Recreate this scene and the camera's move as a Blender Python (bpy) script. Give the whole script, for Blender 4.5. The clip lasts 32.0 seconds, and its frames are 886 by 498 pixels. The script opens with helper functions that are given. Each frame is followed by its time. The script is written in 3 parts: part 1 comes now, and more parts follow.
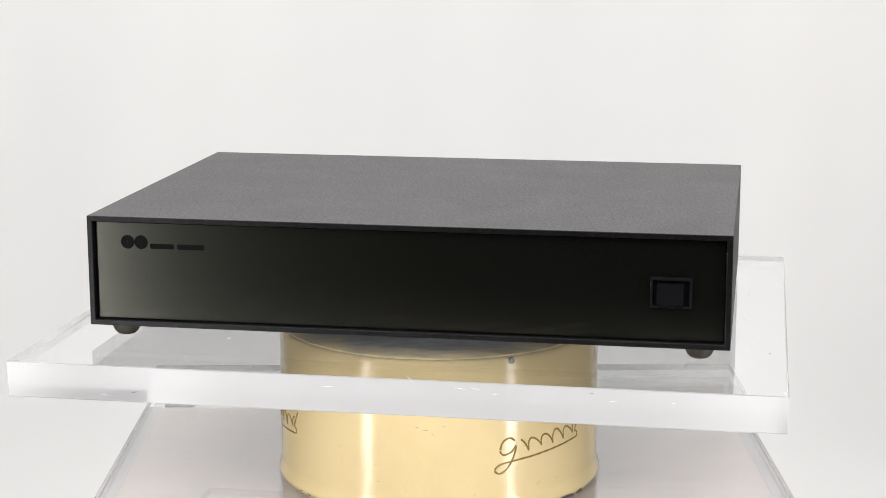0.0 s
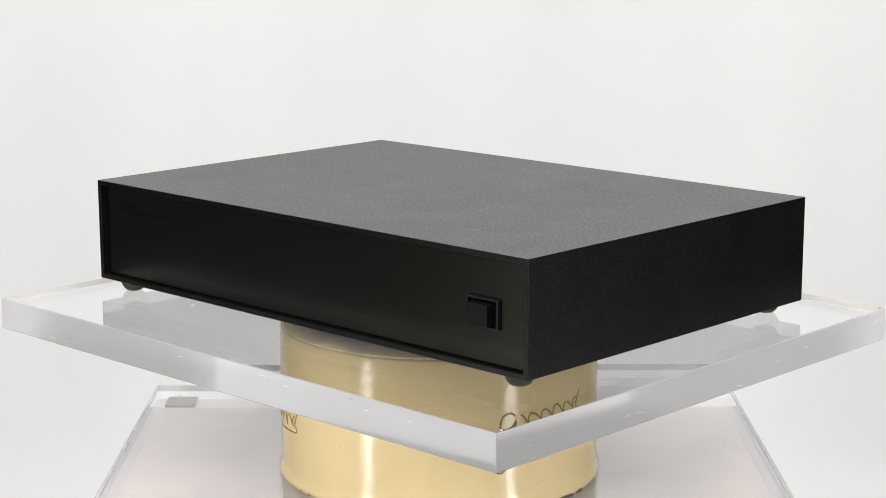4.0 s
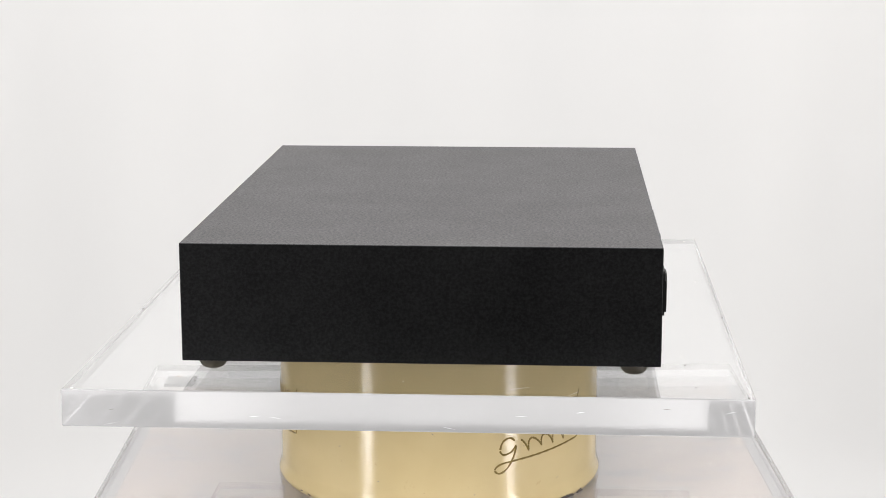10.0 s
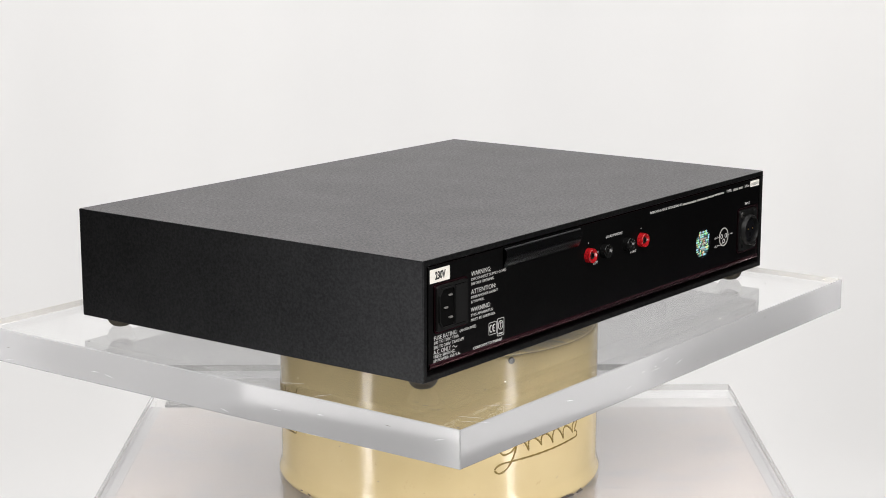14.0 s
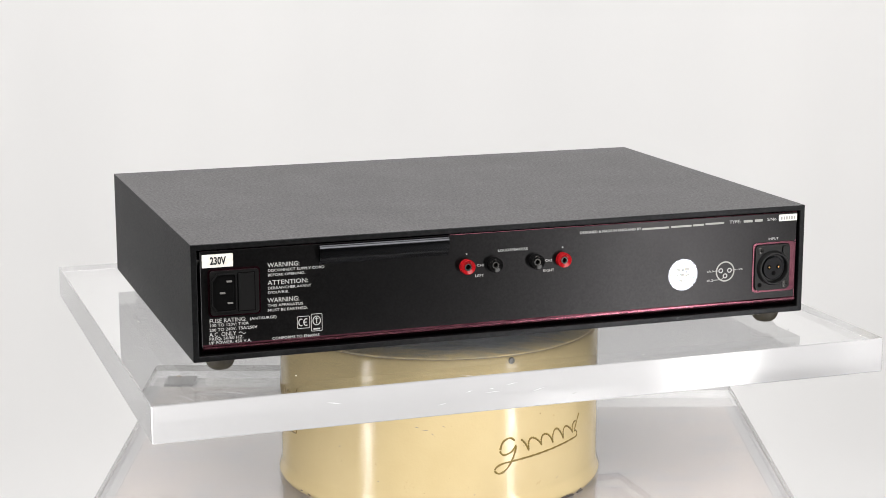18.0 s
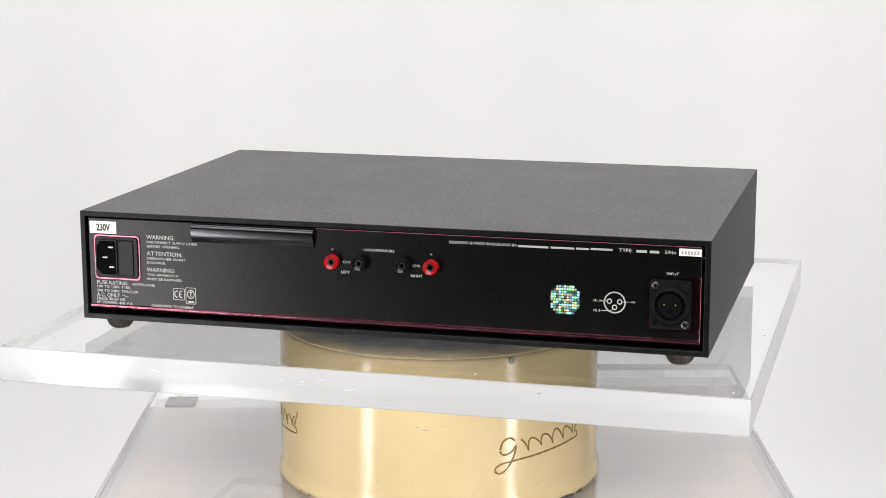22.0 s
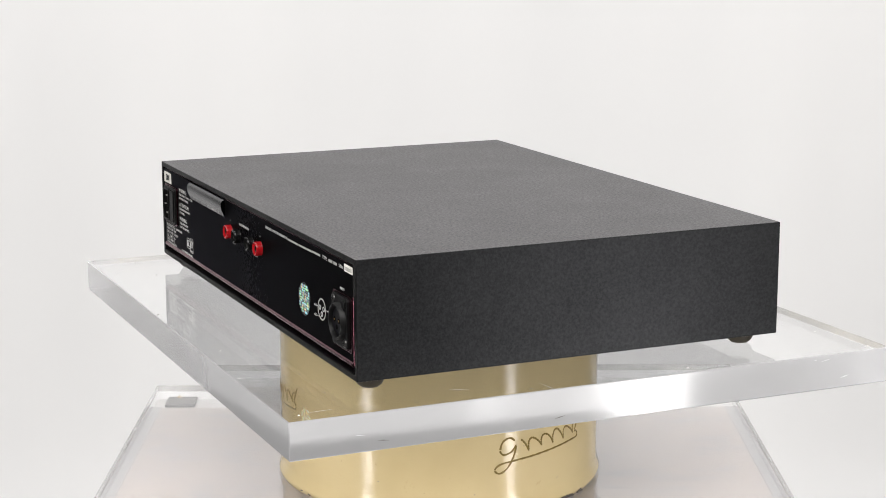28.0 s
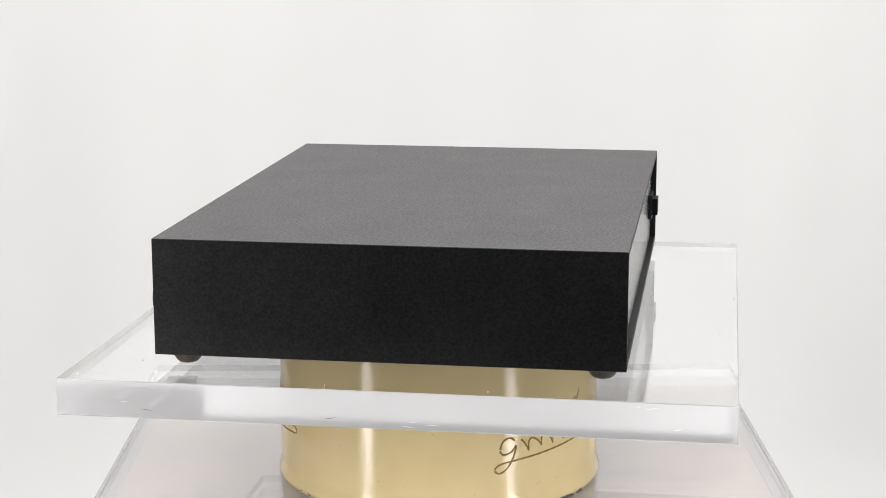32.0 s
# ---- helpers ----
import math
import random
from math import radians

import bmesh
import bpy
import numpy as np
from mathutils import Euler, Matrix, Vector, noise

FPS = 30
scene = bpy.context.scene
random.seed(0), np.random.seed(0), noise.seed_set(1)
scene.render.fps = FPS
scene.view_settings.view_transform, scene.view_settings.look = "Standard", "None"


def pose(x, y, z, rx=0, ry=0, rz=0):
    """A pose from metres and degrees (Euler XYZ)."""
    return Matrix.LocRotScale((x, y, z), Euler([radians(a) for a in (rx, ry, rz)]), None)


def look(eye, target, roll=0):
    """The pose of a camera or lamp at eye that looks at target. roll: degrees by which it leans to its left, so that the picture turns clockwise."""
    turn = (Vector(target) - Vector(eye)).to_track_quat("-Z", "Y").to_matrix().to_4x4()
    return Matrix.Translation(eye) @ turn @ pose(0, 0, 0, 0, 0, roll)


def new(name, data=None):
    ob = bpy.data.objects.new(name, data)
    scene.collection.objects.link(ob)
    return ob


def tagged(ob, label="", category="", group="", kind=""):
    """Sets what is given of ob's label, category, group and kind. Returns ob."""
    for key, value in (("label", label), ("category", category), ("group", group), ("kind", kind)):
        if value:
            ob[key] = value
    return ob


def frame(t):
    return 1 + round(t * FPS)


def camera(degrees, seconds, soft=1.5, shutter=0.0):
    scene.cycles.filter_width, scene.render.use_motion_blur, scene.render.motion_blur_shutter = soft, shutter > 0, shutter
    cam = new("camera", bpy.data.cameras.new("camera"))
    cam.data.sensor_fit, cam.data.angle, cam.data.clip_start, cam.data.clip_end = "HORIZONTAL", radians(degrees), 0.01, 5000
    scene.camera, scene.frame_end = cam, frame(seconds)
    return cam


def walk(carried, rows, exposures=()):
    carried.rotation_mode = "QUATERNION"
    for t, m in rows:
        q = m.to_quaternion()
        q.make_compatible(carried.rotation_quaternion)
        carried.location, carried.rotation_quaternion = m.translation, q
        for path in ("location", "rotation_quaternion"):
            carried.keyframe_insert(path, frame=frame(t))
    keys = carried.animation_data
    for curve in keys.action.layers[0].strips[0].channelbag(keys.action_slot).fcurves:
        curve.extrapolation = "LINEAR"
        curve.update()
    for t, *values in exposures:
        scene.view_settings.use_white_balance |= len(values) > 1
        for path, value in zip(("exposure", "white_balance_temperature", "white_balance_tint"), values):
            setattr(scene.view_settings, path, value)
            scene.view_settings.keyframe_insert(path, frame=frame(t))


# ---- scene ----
TABLE = 0.750            # top of the pedestal
PLATE_T = 0.0237         # thickness of the acrylic plates
BASE = TABLE + PLATE_T   # top of the lower plate
AMP = BASE + 0.135       # underside of the amplifier's case
PLATE = AMP - 0.0092     # top of the turning plate
W, D, H = 0.430, 0.2994, 0.0752   # the amplifier's case

cam = camera(27.48, 32.0, soft=0.9)
EYE = pose(0, -1.3073, AMP + 0.2934, 90 - 11.396, 0, -0.076) @ pose(0, 0, 0, 0, 0, -0.099)
walk(cam, [(0.0, EYE), (32.0, EYE)], exposures=[(0.0, 0.37), (32.0, 0.37)])

# ---- world and light ----
world = bpy.data.worlds.new("world")
scene.world = world
world.use_nodes = True
world.node_tree.nodes["Background"].inputs[0].default_value = (0.9, 0.95, 1.0, 1)
world.node_tree.nodes["Background"].inputs[1].default_value = 0.02


def strip_lamp(name, eye, target, wide, tall, watts, colour):
    data = bpy.data.lights.new(name, "AREA")
    data.shape, data.size, data.size_y = "RECTANGLE", wide, tall
    data.energy, data.color = watts, colour
    ob = new(name, data)
    ob.matrix_world = look(eye, target)
    return ob


# two upright strip lights stand close by, low on either side of the pedestal
for name, side in (("strip_light_a", -1), ("strip_light_b", 1)):
    strip_lamp(name, (side * 0.589, -0.5395, AMP - 0.22), (0, 0, AMP - 0.22), 0.066, 0.56, 2.4, (1.0, 0.980, 0.966))
# unseen wide soft fill, added under the ceiling to light set and backdrop
strip_lamp("ceiling_panel_light", (0, -1.15, 2.55), (0, 0.3, 0.6), 3.2, 1.8, 96, (1.0, 0.980, 0.966))
# a second added fill, unseen close to the backdrop, washes it
strip_lamp("backdrop_light", (0, 0.15, 2.55), (0, 1.25, 1.1), 1.8, 0.5, 14, (1.0, 0.980, 0.966))


# ---- materials ----
def material(name, colour, rough=0.5, metal=0.0, **more):
    m = bpy.data.materials.new(name)
    m.use_nodes = True
    b = m.node_tree.nodes["Principled BSDF"]
    b.inputs["Base Color"].default_value = (*colour, 1)
    b.inputs["Roughness"].default_value = rough
    b.inputs["Metallic"].default_value = metal
    for key, value in more.items():
        b.inputs[key.replace("_", " ")].default_value = value
    return m


def nodes_of(m):
    t = m.node_tree
    return t, t.nodes["Principled BSDF"]


def coords(t, scale=(1, 1, 1)):
    c = t.nodes.new("ShaderNodeTexCoord")
    mp = t.nodes.new("ShaderNodeMapping")
    mp.inputs["Scale"].default_value = scale
    t.links.new(c.outputs["Object"], mp.inputs["Vector"])
    return mp.outputs["Vector"]


def noise_tex(t, vec, scale, detail=4, rough=0.6):
    n = t.nodes.new("ShaderNodeTexNoise")
    n.inputs["Scale"].default_value = scale
    n.inputs["Detail"].default_value = detail
    n.inputs["Roughness"].default_value = rough
    t.links.new(vec, n.inputs["Vector"])
    return n.outputs["Fac"]


def ramp(t, fac, stops):
    r = t.nodes.new("ShaderNodeValToRGB")
    el = r.color_ramp.elements
    while len(el) < len(stops):
        el.new(0.5)
    for e, (pos, col) in zip(el, stops):
        e.position, e.color = pos, (*col, 1) if len(col) == 3 else col
    t.links.new(fac, r.inputs["Fac"])
    return r.outputs["Color"]


def grey(v):
    return (v, v, v)


def mix_col(t, fac, a, b, mode="MIX"):
    n = t.nodes.new("ShaderNodeMix")
    n.data_type, n.blend_type = "RGBA", mode
    if isinstance(fac, float):
        n.inputs[0].default_value = fac
    else:
        t.links.new(fac, n.inputs[0])
    for k, v in ((6, a), (7, b)):
        if isinstance(v, tuple):
            n.inputs[k].default_value = (*v, 1)
        else:
            t.links.new(v, n.inputs[k])
    return n.outputs[2]


def bump(t, b, height, strength=0.2, distance=0.001, after=None):
    n = t.nodes.new("ShaderNodeBump")
    n.inputs["Strength"].default_value = strength
    n.inputs["Distance"].default_value = distance
    t.links.new(height, n.inputs["Height"])
    if after is not None:
        t.links.new(after, n.inputs["Normal"])
    t.links.new(n.outputs["Normal"], b.inputs["Normal"])
    return n.outputs["Normal"]


# black crackle paint of the case: fine leathery grain, faint cloudiness
CASE = material("black_crackle_paint", (0.004, 0.004, 0.004), 0.5, Specular_IOR_Level=0.2, Sheen_Weight=0.04, Sheen_Roughness=0.22)
CASE.node_tree.nodes["Principled BSDF"].inputs["Specular Tint"].default_value = (0.93, 0.95, 1.0, 1)
t, b = nodes_of(CASE)
v = coords(t)
fine = noise_tex(t, v, 1100, 3, 0.7)
mid = noise_tex(t, coords(t, (1, 1.2, 1.3)), 420, 3, 0.65)
big = noise_tex(t, v, 22, 3, 0.5)
c = ramp(t, mid, [(0.40, grey(0.001)), (0.66, grey(0.003))])
c = mix_col(t, 0.3, c, ramp(t, big, [(0.3, grey(0.001)), (0.7, grey(0.005))]))
# upward faces painted grey for the light they catch, speckled by the grain
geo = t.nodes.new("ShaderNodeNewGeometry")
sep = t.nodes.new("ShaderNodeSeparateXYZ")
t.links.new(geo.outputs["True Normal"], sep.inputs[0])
top_light = t.nodes.new("ShaderNodeMath")
top_light.operation = "MULTIPLY"
t.links.new(ramp(t, sep.outputs[2], [(0.5, grey(0)), (0.9, grey(1))]), top_light.inputs[0])
t.links.new(ramp(t, noise_tex(t, v, 560, 2, 0.7), [(0.36, grey(0.22)), (0.66, grey(1))]), top_light.inputs[1])
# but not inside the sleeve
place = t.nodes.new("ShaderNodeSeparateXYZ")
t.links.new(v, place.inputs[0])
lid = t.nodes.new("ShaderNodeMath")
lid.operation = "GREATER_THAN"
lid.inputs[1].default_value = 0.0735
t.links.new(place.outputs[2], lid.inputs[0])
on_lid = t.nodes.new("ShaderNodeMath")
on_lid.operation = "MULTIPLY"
t.links.new(top_light.outputs[0], on_lid.inputs[0])
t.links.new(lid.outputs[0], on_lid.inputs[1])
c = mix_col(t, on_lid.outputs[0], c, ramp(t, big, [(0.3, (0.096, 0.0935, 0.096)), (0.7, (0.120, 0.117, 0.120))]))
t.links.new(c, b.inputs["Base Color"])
gloss = mix_col(t, 0.25, ramp(t, mid, [(0.34, grey(0.15)), (0.66, grey(0.27))]), ramp(t, big, [(0.3, grey(0.15)), (0.7, grey(0.25))]))
t.links.new(gloss, b.inputs["Specular IOR Level"])
t.links.new(ramp(t, fine, [(0.3, grey(0.41)), (0.7, grey(0.47))]), b.inputs["Roughness"])
t.links.new(ramp(t, mid, [(0.36, grey(0.0)), (0.68, grey(0.012))]), b.inputs["Sheen Weight"])
n1 = bump(t, b, mid, 0.16, 0.0006)
bump(t, b, fine, 0.2, 0.0003, n1)

# dark olive anodised aluminium with a fine brushed grain
FRONT = material("olive_anodised_aluminium", (0.046, 0.047, 0.039), 0.26, 0.97, Specular_IOR_Level=0.0, Coat_Weight=0.4, Coat_Roughness=0.14)
t, b = nodes_of(FRONT)
grain = noise_tex(t, coords(t, (3, 1, 60)), 10, 3, 0.6)
t.links.new(ramp(t, grain, [(0.3, (0.0415, 0.0425, 0.0355)), (0.7, (0.0455, 0.0465, 0.039))]), b.inputs["Base Color"])

REAR = material("black_anodised_aluminium", (0.03, 0.03, 0.03), 0.37, 0.92, Specular_IOR_Level=0.1)
REAR.node_tree.nodes["Principled BSDF"].inputs["Specular Tint"].default_value = (0.35, 0.35, 0.37, 1)
t, b = nodes_of(REAR)
cloud = noise_tex(t, coords(t), 30, 3, 0.5)
t.links.new(ramp(t, cloud, [(0.3, grey(0.315)), (0.7, grey(0.345))]), b.inputs["Roughness"])
t.links.new(ramp(t, noise_tex(t, coords(t), 700, 2), [(0.3, (0.0185, 0.018, 0.0185)), (0.7, (0.0235, 0.023, 0.0235))]), b.inputs["Base Color"])

PURPLE = material("purple_worn_anodised_edge", (0.2, 0.05, 0.12), 0.24, 1.0)
t, b = nodes_of(PURPLE)
t.links.new(ramp(t, noise_tex(t, coords(t, (40, 40, 90)), 3, 4), [(0.3, (0.095, 0.030, 0.045)), (0.7, (0.18, 0.070, 0.090))]), b.inputs["Base Color"])
GLOSSY_BLACK = material("black_anodised_extrusion", (0.045, 0.046, 0.050), 0.21, 1.0)

PLASTIC = material("black_moulded_plastic", (0.005, 0.005, 0.005), 0.42, Specular_IOR_Level=0.2)
t, b = nodes_of(PLASTIC)
bump(t, b, noise_tex(t, coords(t), 2200, 2), 0.12, 0.0002)
SWITCH = material("black_switch_plastic", (0.003, 0.003, 0.004), 0.42, Specular_IOR_Level=0.12)
BEZEL = material("black_satin_bezel", (0.006, 0.006, 0.008), 0.35, Specular_IOR_Level=0.22)
RUBBER = material("dark_brown_rubber", (0.02, 0.018, 0.015), 0.55, Specular_IOR_Level=0.3)
t, b = nodes_of(RUBBER)
t.links.new(ramp(t, noise_tex(t, coords(t), 300, 3), [(0.3, (0.018, 0.015, 0.010)), (0.7, (0.034, 0.028, 0.018))]), b.inputs["Base Color"])
RED = material("red_plastic", (0.29, 0.006, 0.009), 0.19, Specular_IOR_Level=0.34)
GLOSS = material("glossy_black_plastic", (0.004, 0.004, 0.004), 0.20, Specular_IOR_Level=0.27)
HOLE = material("dark_hole", (0.002, 0.002, 0.002), 0.8, Specular_IOR_Level=0.05)
DARKSTEEL = material("blackened_steel", (0.09, 0.088, 0.085), 0.35, 0.9)
OLDSCREW = material("tarnished_screw", (0.24, 0.21, 0.16), 0.5, 0.3)
PIN = material("dull_nickel_pin", (0.30, 0.29, 0.28), 0.4, 0.6)
GOLDPIN = material("gold_plated_contact", (0.40, 0.26, 0.09), 0.4, 0.8)
INK = material("white_silkscreen_ink", (0.44, 0.44, 0.43), 0.6)
DARKINK = material("black_print", (0.012, 0.013, 0.014), 0.45)
STICKER = material("white_paper_label", (0.82, 0.80, 0.74), 0.5)
t, b = nodes_of(STICKER)
t.links.new(ramp(t, noise_tex(t, coords(t), 150, 4), [(0.35, (0.70, 0.67, 0.60)), (0.6, (0.84, 0.82, 0.77))]), b.inputs["Base Color"])
LOGO = material("dark_printed_badge", (0.003, 0.003, 0.003), 0.6, Specular_IOR_Level=0.05)

# holographic sticker: foil cells of many colours
HOLO = material("holographic_foil", (0.8, 0.8, 0.85), 0.28, 0.2, Coat_Weight=1.0, Coat_Roughness=0.2, Coat_IOR=1.9)
t, b = nodes_of(HOLO)
oi = t.nodes.new("ShaderNodeObjectInfo")
hue = t.nodes.new("ShaderNodeCombineColor")
hue.mode = "HSV"
t.links.new(ramp(t, oi.outputs["Random"], [(0.0, grey(0.50)), (0.35, grey(0.60)), (0.50, grey(0.40)), (0.75, grey(0.30)), (0.85, grey(0.13)), (1.0, grey(0.05))]), hue.inputs[0])
t.links.new(ramp(t, noise_tex(t, coords(t), 900, 0), [(0.35, grey(0.35)), (0.65, grey(0.92))]), hue.inputs[1])

spin = t.nodes.new("ShaderNodeMath")
spin.operation = "MULTIPLY"
spin.inputs[1].default_value = 7.31
part_of = t.nodes.new("ShaderNodeMath")
part_of.operation = "FRACT"
t.links.new(oi.outputs["Random"], spin.inputs[0])
t.links.new(spin.outputs[0], part_of.inputs[0])
t.links.new(ramp(t, part_of.outputs[0], [(0.2, grey(0.12)), (0.6, grey(1.0))]), hue.inputs[2])
t.links.new(hue.outputs[0], b.inputs["Base Color"])
FOIL = material("silver_foil", (0.11, 0.116, 0.13), 0.24, 1.0)

# clear cast acrylic
ACRYLIC = material("clear_acrylic", (0.985, 0.99, 0.995), 0.0, 0.0, Transmission_Weight=1.0, IOR=1.49)
t, b = nodes_of(ACRYLIC)
bump(t, b, noise_tex(t, coords(t), 3.0, 2), 0.02, 0.002)
SAWN = material("sawn_acrylic_edge", (0.77, 0.77, 0.78), 0.08, 0.0, Transmission_Weight=0.63, IOR=1.49)
t, b = nodes_of(SAWN)
saw = noise_tex(t, coords(t, (1, 1, 0.03)), 190, 3, 0.6)
t.links.new(ramp(t, noise_tex(t, coords(t), 6, 4), [(0.3, grey(0.105)), (0.75, grey(0.155))]), b.inputs["Roughness"])
bump(t, b, saw, 0.02, 0.0006)
CUT = material("polished_acrylic_edge", (0.64, 0.63, 0.62), 0.06, 0.0, Transmission_Weight=0.65, IOR=1.49)
t, b = nodes_of(CUT)
t.links.new(ramp(t, noise_tex(t, coords(t), 8, 4), [(0.3, grey(0.15)), (0.75, grey(0.28))]), b.inputs["Roughness"])
SCRATCH = material("dull_scratch", (0.45, 0.45, 0.47), 0.7)
SPECK = material("dark_chip", (0.10, 0.09, 0.08), 0.7)

# old cream stove enamel with orange peel, stains and chips
CREAM = material("cream_enamel", (0.80, 0.64, 0.33), 0.25, Specular_IOR_Level=0.34)
t, b = nodes_of(CREAM)
v = coords(t)
c = ramp(t, noise_tex(t, v, 9, 4), [(0.3, (0.452, 0.358, 0.190)), (0.7, (0.502, 0.406, 0.230))])
stain = ramp(t, noise_tex(t, v, 70, 5, 0.7), [(0.66, grey(0)), (0.74, grey(1))])
c = mix_col(t, stain, c, (0.40, 0.30, 0.15))
speck = ramp(t, noise_tex(t, v, 420, 2, 0.5), [(0.76, grey(0)), (0.79, grey(1))])
c = mix_col(t, speck, c, (0.30, 0.23, 0.12))
t.links.new(c, b.inputs["Base Color"])
t.links.new(ramp(t, noise_tex(t, v, 40, 3), [(0.3, grey(0.09)), (0.7, grey(0.14))]), b.inputs["Roughness"])
n1 = bump(t, b, noise_tex(t, v, 330, 3), 0.10, 0.0012)
bump(t, b, noise_tex(t, v, 650, 2), 0.07, 0.0006, n1)
GOLD = material("gold_transfer_ink", (0.17, 0.115, 0.022), 0.4, 0.2)
CHIP = material("bare_chipped_metal", (0.07, 0.06, 0.05), 0.6, 0.2)

# grey scuffed steel that still holds cream paint towards its rim
PLATTER = material("scuffed_steel", (0.3, 0.3, 0.32), 0.4, 0.0)
t, b = nodes_of(PLATTER)
# these greys are darkened for the shade under the amplifier
scuff = ramp(t, noise_tex(t, coords(t, (1, 6, 1)), 40, 6, 0.75), [(0.30, (0.20, 0.21, 0.24)), (0.55, (0.34, 0.35, 0.37)), (0.75, (0.52, 0.50, 0.46))])
dist = t.nodes.new("ShaderNodeVectorMath")
dist.operation = "LENGTH"
flat = t.nodes.new("ShaderNodeVectorMath")
flat.operation = "MULTIPLY"
flat.inputs[1].default_value = (1, 1, 0)
t.links.new(coords(t), flat.inputs[0])
t.links.new(flat.outputs[0], dist.inputs[0])
edge = t.nodes.new("ShaderNodeMapRange")
edge.inputs["From Min"].default_value, edge.inputs["From Max"].default_value = 0.132, 0.156
ragged = t.nodes.new("ShaderNodeMath")
ragged.operation = "MULTIPLY_ADD"
ragged.inputs[1].default_value = 0.07
t.links.new(noise_tex(t, coords(t, (1, 3, 1)), 45, 6, 0.75), ragged.inputs[0])
t.links.new(dist.outputs["Value"], ragged.inputs[2])
t.links.new(ragged.outputs[0], edge.inputs["Value"])
t.links.new(mix_col(t, edge.outputs["Result"], scuff, (0.70, 0.56, 0.31)), b.inputs["Base Color"])

# greyish board under the lower plate, with pinkish and bluish streaks
BOARD = material("grey_laminated_board", (0.6, 0.57, 0.55), 0.45)
t, b = nodes_of(BOARD)
streak = noise_tex(t, coords(t, (4.0, 11, 1)), 6, 4, 0.6)
patch = noise_tex(t, coords(t, (1, 1.6, 1)), 7, 3, 0.5)
c = ramp(t, streak, [(0.36, (0.215, 0.210, 0.220)), (0.47, (0.295, 0.259, 0.239)), (0.72, (0.315, 0.276, 0.252))])
t.links.new(mix_col(t, 0.3, c, ramp(t, patch, [(0.35, (0.27, 0.248, 0.240)), (0.65, (0.32, 0.274, 0.247))])), b.inputs["Base Color"])

BORDER = material("blue_grey_laminate", (0.19, 0.19, 0.20), 0.5)
t, b = nodes_of(BORDER)
t.links.new(ramp(t, noise_tex(t, coords(t, (1, 6, 1)), 20, 4), [(0.3, (0.22, 0.22, 0.226)), (0.7, (0.26, 0.25, 0.247))]), b.inputs["Base Color"])
LEDGE = material("light_grey_laminate", (0.42, 0.41, 0.40), 0.5)
t, b = nodes_of(LEDGE)
t.links.new(ramp(t, noise_tex(t, coords(t), 12, 4), [(0.3, (0.36, 0.355, 0.35)), (0.7, (0.45, 0.44, 0.425))]), b.inputs["Base Color"])

WHITE = material("white_backdrop_cloth", (0.86, 0.855, 0.845), 0.85)
t, b = nodes_of(WHITE)
t.links.new(ramp(t, noise_tex(t, coords(t, (1, 1, 0.25)), 2.2, 3), [(0.3, (0.725, 0.725, 0.725)), (0.7, (0.765, 0.763, 0.76))]), b.inputs["Base Color"])
bump(t, b, noise_tex(t, coords(t), 500, 2), 0.05, 0.001)
DARKWALL = material("grey_wall_paint", (0.1, 0.1, 0.1), 0.8)
t, b = nodes_of(DARKWALL)
t.links.new(ramp(t, noise_tex(t, coords(t), 6, 4), [(0.3, grey(0.085)), (0.7, grey(0.105))]), b.inputs["Base Color"])
BLACKWALL = material("matt_black_wall_cloth", (0.02, 0.02, 0.02), 0.9)
t, b = nodes_of(BLACKWALL)
t.links.new(ramp(t, noise_tex(t, coords(t), 6, 4), [(0.3, grey(0.012)), (0.7, grey(0.018))]), b.inputs["Base Color"])
FLOOR = material("dark_grey_floor_covering", (0.08, 0.08, 0.08), 0.8)
t, b = nodes_of(FLOOR)
t.links.new(ramp(t, noise_tex(t, coords(t), 8, 6), [(0.3, grey(0.030)), (0.7, grey(0.045))]), b.inputs["Base Color"])
CEIL = material("white_ceiling_paint", (0.7, 0.7, 0.69), 0.85)
t, b = nodes_of(CEIL)
t.links.new(ramp(t, noise_tex(t, coords(t), 5, 4), [(0.3, grey(0.66)), (0.7, grey(0.72))]), b.inputs["Base Color"])


# ---- mesh helpers ----
def part(name, bm, mat, parent, label="", smooth=False):
    mesh = bpy.data.meshes.new(name)
    bmesh.ops.recalc_face_normals(bm, faces=bm.faces)
    bm.to_mesh(mesh)
    bm.free()
    for m in (mat if isinstance(mat, (list, tuple)) else [mat]):
        mesh.materials.append(m)
    if smooth:
        for poly in mesh.polygons:
            poly.use_smooth = True
        mesh.set_sharp_from_angle(angle=radians(40))
    ob = new(name, mesh)
    if parent is not None:
        ob.parent = parent
    if label:
        tagged(ob, label)
    return ob


def block(x0, x1, y0, y1, z0, z1, bevel=0.0, segments=2, bm=None):
    bm = bm or bmesh.new()
    vs = bmesh.ops.create_cube(bm, size=1)["verts"]
    for q in vs:
        q.co = Vector(((x0 + x1) / 2 + q.co.x * (x1 - x0), (y0 + y1) / 2 + q.co.y * (y1 - y0), (z0 + z1) / 2 + q.co.z * (z1 - z0)))
    if bevel:
        es = list({e for q in vs for e in q.link_edges})
        bmesh.ops.bevel(bm, geom=es, offset=bevel, segments=segments, profile=0.5, affect="EDGES")
    return bm


